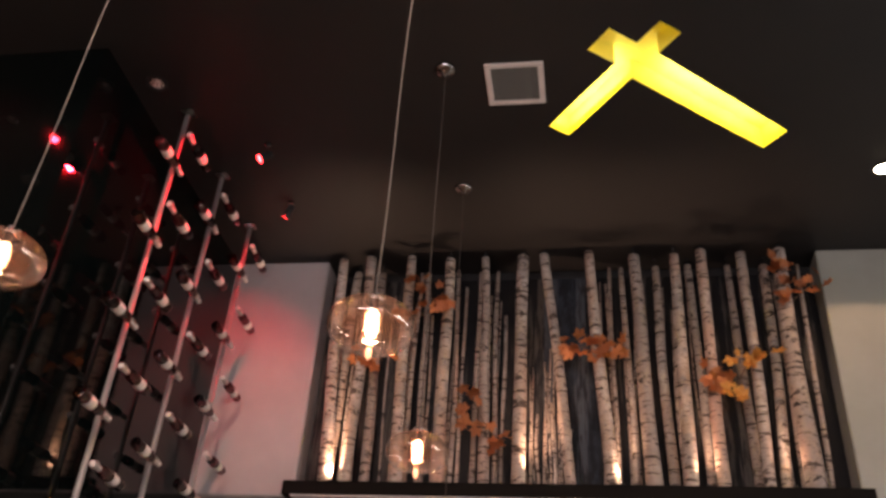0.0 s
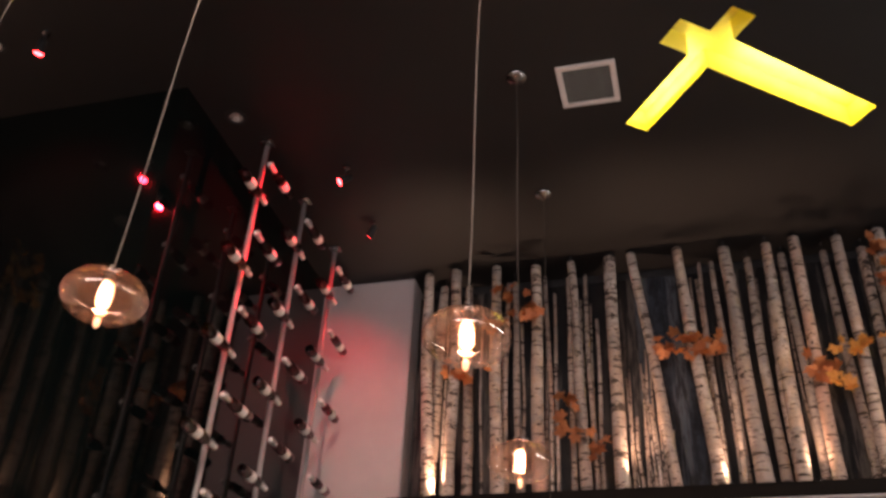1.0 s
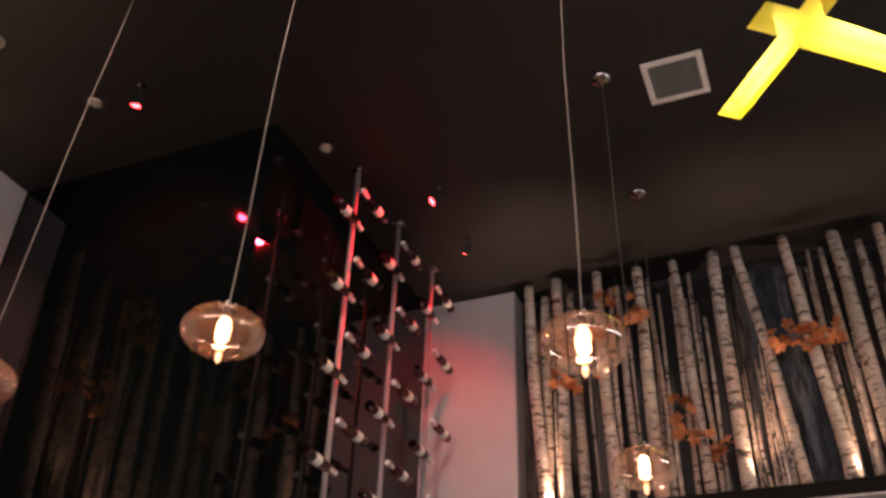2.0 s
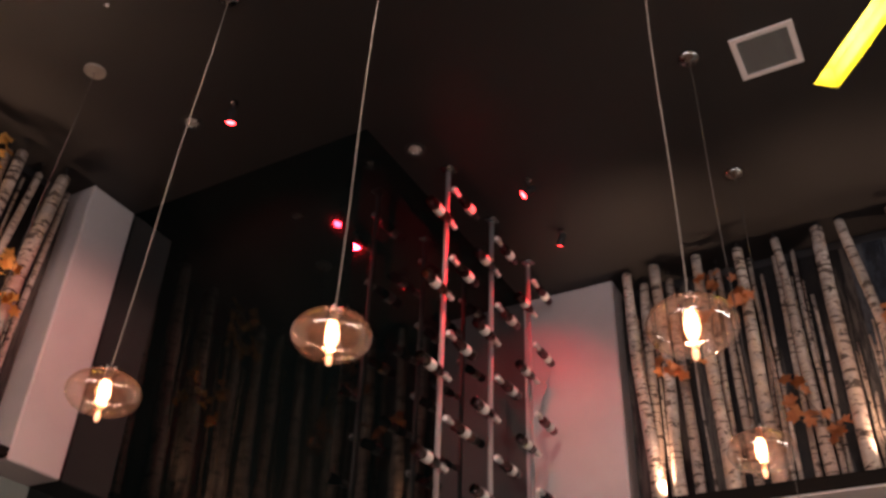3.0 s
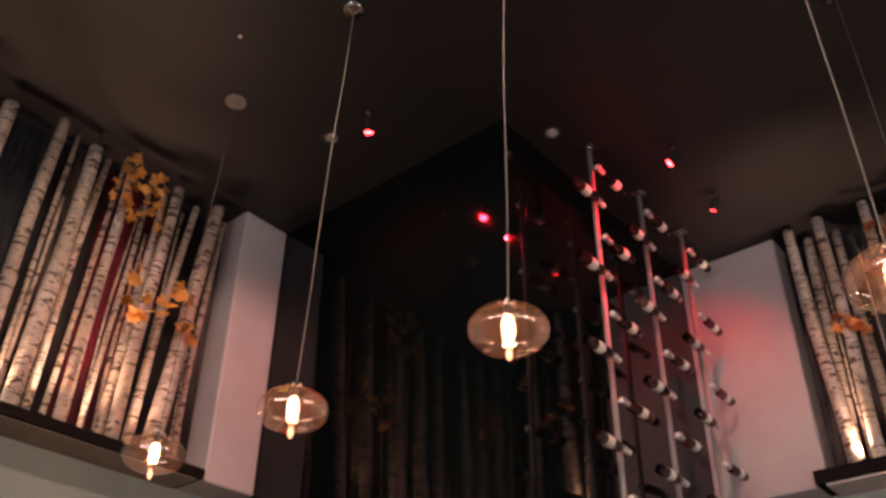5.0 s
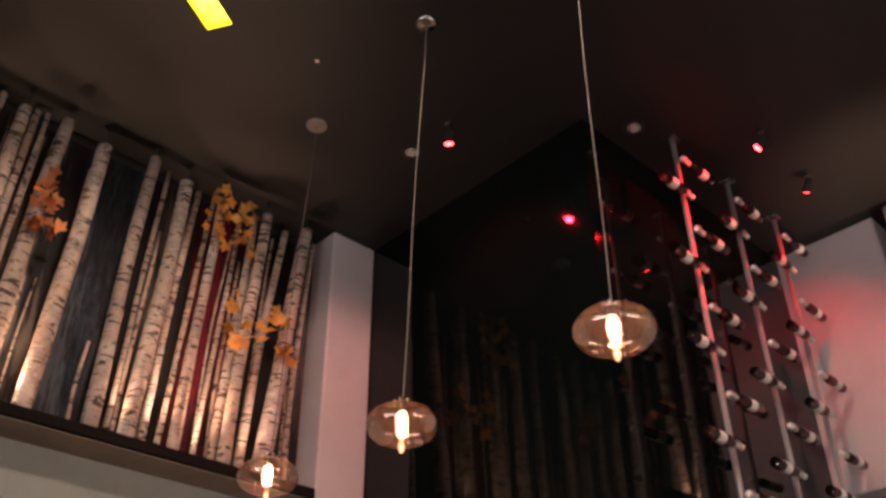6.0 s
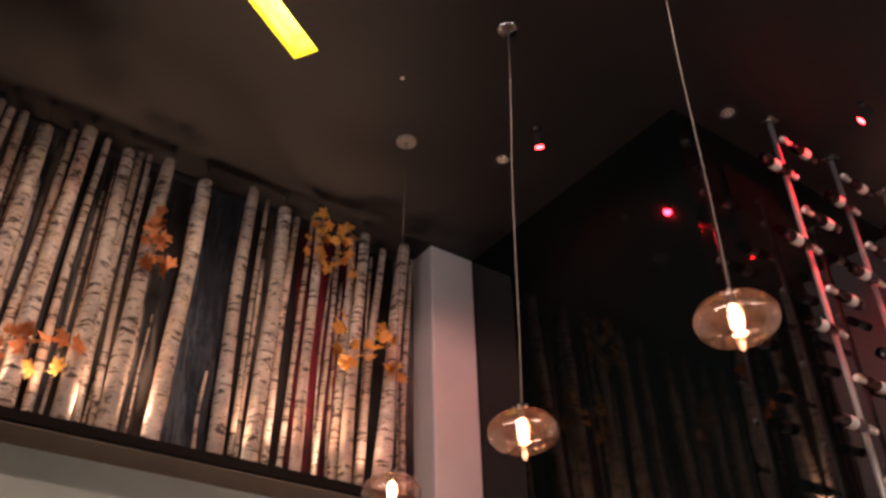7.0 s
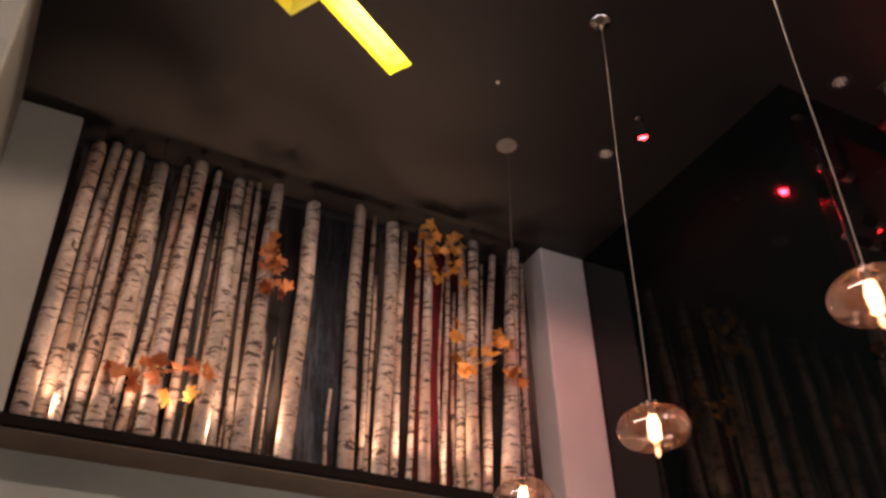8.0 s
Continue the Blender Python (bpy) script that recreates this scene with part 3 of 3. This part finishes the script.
# two unseen ones, added behind the front row, throw shadows of heads and leaves on the ceiling
for y in (.93, 1.83):
    uplight((-4.030, y, LEDGE_W), (-3.62, y + 0.02, CEIL), 22.0, 96)


# ---- pendants ----
def pendant(x, y, z, dx, dy, size=1.0, plate=False, dim=False):
    """z: the height of the cap; dx, dy: how far the canopy hangs off the plumb line."""
    t = thing("pendant_lamp", Matrix.Translation((x, y, z)) @ Matrix.Scale(size, 4), "flattened pale amber glass globe pendant with glowing filament bulb", "pendant lamp", "glass pendants")
    drop, dx, dy = (CEIL - z) / size, dx / size, dy / size
    if plate:
        part("canopy", lathe([(0.053, drop), (0.053, drop - 0.010), (0.049, drop - 0.014), (0.008, drop - 0.016), (0.005, drop - 0.045)], 32), M_PLATE, t, "flat beige round canopy plate", False, Matrix.Translation((dx, dy, 0)))
    else:
        part("canopy", lathe([(0.052, drop), (0.052, drop - 0.008), (0.046, drop - 0.017), (0.034, drop - 0.025), (0.012, drop - 0.030), (0.006, drop - 0.045)], 24), M_NICKEL, t, "domed nickel canopy", True, Matrix.Translation((dx, dy, 0)))
    bends = [(dx * u + 0.0025 * math.sin(9 * u), dy * u + 0.0025 * math.cos(7 * u), 0.012 + (drop - 0.05) * u) for u in [k / 14 for k in range(15)]]
    part("cord", tube(bends, 0.0021 if dim else 0.0025, 6), M_CORD_DIM if dim else M_CORD, t, "thin cord, dimmed in its colour" if dim else "thin twisted cream cord")
    cap = lathe([(0.026, -0.006), (0.028, 0.0), (0.024, 0.006), (0.008, 0.008), (0.006, 0.018)], 20)
    ring = part("cap", cap, M_NICKEL, t, "nickel cap ring")
    for k in range(6):
        a = k * math.pi / 3
        part("cap_screw", lathe([(0.004, 0), (0.004, 0.006), (0.0, 0.008)], 8), M_CHROME, ring, m=Matrix.Translation((0.026 * math.cos(a), 0.026 * math.sin(a), 0.004)))
    R, H = 0.119, 0.135
    prof = []
    for k in range(0, 21):
        a = math.pi * k / 20
        s = math.sin(a)
        prof.append((max(R * s ** 0.82, 0.028 if k < 2 else 0.0), -0.010 - H / 2 + H / 2 * math.cos(a)))
    crown = part("glass_crown", lathe(prof[1:7], 40, caps=(False, False)), M_SHELL_TOP, t, "amber tinted upper glass", True)
    shell = part("glass_globe", lathe(prof[6:], 40, caps=(False, False)), M_SHELL, t, "clear pale amber glass", True)
    nub = part("glass_tip", lathe([(0.0, -0.143), (0.006, -0.146), (0.009, -0.154), (0.008, -0.168), (0.0, -0.178)], 14), M_GLOWTIP, t, "glass tip under the globe, given a glow of its own", True)
    part("socket", lathe([(0.011, -0.006), (0.012, -0.026), (0.010, -0.030)], 16), M_BLACK, t)
    bulb = part("bulb", lathe([(0.012, -0.030), (0.020, -0.042), (0.0225, -0.070), (0.021, -0.098), (0.013, -0.112), (0.0, -0.117)], 20, caps=(False, False)), M_BULB, t, "clear tubular bulb", True)
    fil = bmesh.new()
    for k in range(6):
        a = k * math.pi / 3
        c, s = math.cos(a), math.sin(a)
        tube([(0.007 * c, 0.007 * s, -0.038), (0.0125 * c, 0.0125 * s, -0.072), (0.008 * c, 0.008 * s, -0.105)], 0.0035, 5, fil)
    part("filament", fil, M_GLOWWIRE, bulb, "glowing orange filament loops")
    for o in (crown, shell, bulb, nub):
        o.visible_shadow = False
    lamp("pendant_bulb_light", "POINT", Matrix.Translation((x, y, z - 0.075 * size)), 6.0, (1.0, 0.50, 0.30), soft=0.02)


for p in ((-1.541, 1.817, 2.818, .045, -.007), (-.558, 2.030, 2.715, -.032, .128), (-.622, 3.102, 2.785, -.025, .017, 1.0, False, True), (-2.372, 1.742, 2.770, .022, .077),
          (-3.182, 1.755, 2.812, -.066, .114, 1.0, True, True), (-.665, 4.06, 2.825, -.01, 0.0, 1.0, False, True)):
    pendant(*p)


# ---- wine poles ----
def bottle_parts(t, m):
    """A claret bottle along its own z, base at 0, as three parts at the pose m under t."""
    glass = lathe([(0.0, 0.006), (0.021, 0.002), (0.0255, 0.006), (0.0262, 0.02), (0.0262, 0.180), (0.024, 0.200), (0.016, 0.218), (0.0125, 0.232), (0.0115, 0.262)], 20, caps=(False, True))
    g = part("glass", glass, M_WINE, t, "dark red wine glass", True, m)
    part("label", lathe([(0.0266, 0.070), (0.0266, 0.128)], 20, caps=(False, False)), M_LABEL, g, "plain white paper label", True)
    part("capsule", lathe([(0.0130, 0.222), (0.0128, 0.285), (0.0138, 0.287), (0.0138, 0.300), (0.012, 0.302)], 16, caps=(False, True)), M_CAPSULE, t, "pale foil capsule", True, m)
    return g


first_bottle = None
for k, py in enumerate((3.324, 3.852, 4.360)):
    px = -2.053
    t = thing("wine_pole", Matrix.Translation((px, py, 0)), "floor-to-ceiling steel pole that carries wine bottles on short pegs", "bottle rack", "wine poles")
    part("tube", lathe([(0.0135, 0.01), (0.0135, CEIL - 0.008)], 20), M_POLE, t, "", True)
    part("ceiling_flange", boxed((-0.036, -0.036, CEIL - 0.010), (0.036, 0.036, CEIL - 0.001), 0.002), M_NICKEL, t, "square steel flange")
    part("collar", lathe([(0.018, CEIL - 0.028), (0.020, CEIL - 0.010)], 18), M_NICKEL, t)
    part("floor_flange", boxed((-0.05, -0.05, 0.001), (0.05, 0.05, 0.011), 0.002), M_NICKEL, t, "square steel flange")
    for row in range(8):
        for side, z in ((1, 4.522 - 0.447 * row), (-1, 4.282 - 0.447 * row)):
            # a ring round the neck and a short peg to the pole
            ring = lathe([(0.017, -0.006), (0.019, -0.006), (0.019, 0.006), (0.017, 0.006), (0.017, -0.006)], 16, caps=(False, False))
            where = Matrix.Translation((0.034, 0.018 * side, z)) @ Matrix.Rotation(math.pi / 2, 4, "X")
            part("ring", ring, M_CHROME, t, m=where)
            part("peg", tube([(0.010, 0.018 * side, z), (0.017, 0.018 * side, z)], 0.004, 6), M_CHROME, t)
            foot, tip = (Vector((0.016, 0.303, z + 0.014)), Vector((0.032, 0.004, z))) if side > 0 else (Vector((0.046, -0.267, z - 0.016)), Vector((0.032, 0.031, z)))
            jog = Vector((rng.uniform(-.006, .006), rng.uniform(-.008, .008), rng.uniform(-.007, .007)))
            m = Matrix.Translation(Vector((px, py, 0)) + foot + jog) @ (tip - foot - jog).to_track_quat("Z", "Y").to_matrix().to_4x4()
            m = m @ Matrix.Rotation(radians(rng.uniform(0, 360)), 4, "Z")
            if first_bottle is None:
                b = thing("wine_bottle", m, "dark red wine bottle with white label, lying on a steel pole", "bottle", "bottles on the poles")
                bottle_parts(b, Matrix())
                first_bottle = b
            else:
                copy_thing(first_bottle, m)


# ---- ceiling fixtures ----
def red_spot(p, aim, watts, cone=120, stem=0.075):
    p, aim = Vector(p), Vector(aim)
    t = thing("ceiling_spotlight", Matrix.Translation(p), "small black ceiling spotlight with glowing red lens", "spotlight", "red spotlights")
    part("base", lathe([(0.020, 0), (0.020, -0.012), (0.010, -0.016)], 16), M_NICKEL, t)
    joint = Vector((0, 0, -stem))
    part("stem", tube([(0, 0, -0.012), joint], 0.005, 8), M_BLACK, t)
    way = (aim - p - joint).normalized()
    m = Matrix.Translation(joint) @ way.to_track_quat("Z", "Y").to_matrix().to_4x4()
    head = part("head", lathe([(0.012, -0.045), (0.020, -0.038), (0.022, 0.02), (0.027, 0.030), (0.027, 0.040), (0.024, 0.040), (0.022, 0.034)], 20, caps=(True, False)), M_BLACK, t, "", True, m)
    part("lens", lathe([(0.0235, 0.036), (0.0, 0.038)], 20, caps=(False, False)), M_REDFACE, head, "glowing red lens")
    lamp("red_beam", "SPOT", look(p + joint + way * 0.045, aim), watts, (1.0, 0.008, 0.018), size=cone, blend=0.7, soft=0.02)


red_spot((-2.77, 2.362, CEIL), (-2.90, 2.52, 3.60), 34, 150, 0.100)
red_spot((-1.70, 3.60, CEIL), (-2.30, 3.25, 3.95), 80, 92, 0.092)
red_spot((-1.725, 4.13, CEIL), (-2.225, 4.38, 3.77), 23)


def downlight(x, y, lit=False, watts=12, cone=136, colour=(1.0, 0.72, 0.62)):
    t = thing("downlight", Matrix.Translation((x, y, CEIL)), "recessed ceiling downlight, warm and lit" if lit else "recessed ceiling downlight with chrome reflector, unlit", "downlight", "downlights")
    part("trim", lathe([(0.058, -0.001), (0.058, -0.005), (0.040, -0.007), (0.038, -0.001)], 28, caps=(False, False)), M_BLACK, t, "black trim ring")
    if lit:
        part("reflector", lathe([(0.038, -0.003), (0.034, -0.006), (0.024, -0.010), (0.012, -0.012), (0.0, -0.0125)], 24, caps=(False, False)), M_WHITEFACE, t, "glowing warm lens")
    else:
        cup = part("reflector", lathe([(0.0395, -0.002), (0.036, 0.018), (0.030, 0.036), (0.020, 0.050), (0.012, 0.054)], 12, caps=(False, True)), M_REFLECTOR, t, "faceted chrome reflector")
        part("bulb", lathe([(0.016, 0.048), (0.019, 0.026), (0.016, 0.014), (0.0, 0.009)], 14, caps=(True, False)), M_HIGHLIGHT, cup, "unlit bulb, whitened to imitate highlights in the reflector", True)
    if lit:
        lamp("downlight_beam", "SPOT", look((x, y, CEIL - 0.03), (x, y + 0.01, 0)), watts, colour, size=cone, blend=0.12, soft=0.02)


for x, y in HOLES:
    downlight(x, y)
downlight(1.575, 4.02, True, 22, 134, (1.0, 0.62, 0.40))
# lit downlights added out of view, overhead and behind, to brighten the room
downlight(-1.15, 0.75, True, 165, 169)
downlight(0.55, 1.45, True, 5, 150)
downlight(-0.6, -1.6, True, 110)


def vent():
    t = thing("air_vent", Matrix.Translation((-.314, 3.235, CEIL)), "square off-white metal ceiling vent with dark grey slats", "vent")
    h, w = 0.142, 0.028
    for lo, hi in (((-h, -h), (h, -h + w)), ((-h, h - w), (h, h)), ((-h, -h + w), (-h + w, h - w)), ((h - w, -h + w), (h, h - w))):
        part("frame_side", boxed((*lo, -0.012), (*hi, -0.001), 0.003), M_VENT, t)
    # no duct is built; a black sheet gives the dark of the gaps
    part("backing", boxed((-h + w, -h + w, -0.0025), (h - w, h - w, -0.001)), M_BLACK, t, "black plate in place of the shade behind the slats")
    n = 13
    slat = mesh_of("slat", boxed((-h + w, -0.0044, -0.0008), (h - w, 0.0044, 0.0008)), M_SLAT)
    for k in range(n):
        y = -h + w + (2 * h - 2 * w) * (k + 0.5) / n
        part("slat", slat, None, t, m=Matrix.Translation((0, y, -0.0075)) @ Matrix.Rotation(radians(-32), 4, "X"))


vent()
s = thing("sprinkler", Matrix.Translation((-2.879, 1.597, CEIL)), "tiny white ceiling sprinkler cap", "sprinkler")
part("cap", lathe([(0.010, -0.001), (0.010, -0.004), (0.004, -0.007), (0.0, -0.008)], 14), M_VENT, s)

# added window round the fill light at the back of the room
t = thing("window_1", Matrix(), "added wide window for fill light, unseen at the back of the dining room", "window", kind="structure")
for k in range(6):
    x = -3.3 + 1.1 * k
    part("pane", boxed((x + 0.05, SOUTH - 0.12, 1.75), (x + 1.05, SOUTH - 0.10, 2.75)), M_WINDOWFACE, t)
    part("frame", boxed((x - 0.03 if k else x, SOUTH - 0.09, 1.7), (x + 0.03, SOUTH - 0.03, 2.8)), M_BLACK, t)

t = thing("window_2", Matrix(), "row of small windows in the side wall of the dining room", "window", kind="structure")
for k in range(5):
    y = 0.5 + 0.68 * k
    part("pane", boxed((EAST + 0.12, y + 0.05, 2.05), (EAST + 0.14, y + 0.63, 2.55)), M_WINDOWFACE, t)
    part("frame", boxed((EAST + 0.03, y if not k else y - 0.03, 2.0), (EAST + 0.09, y + 0.03, 2.6)), M_BLACK, t)
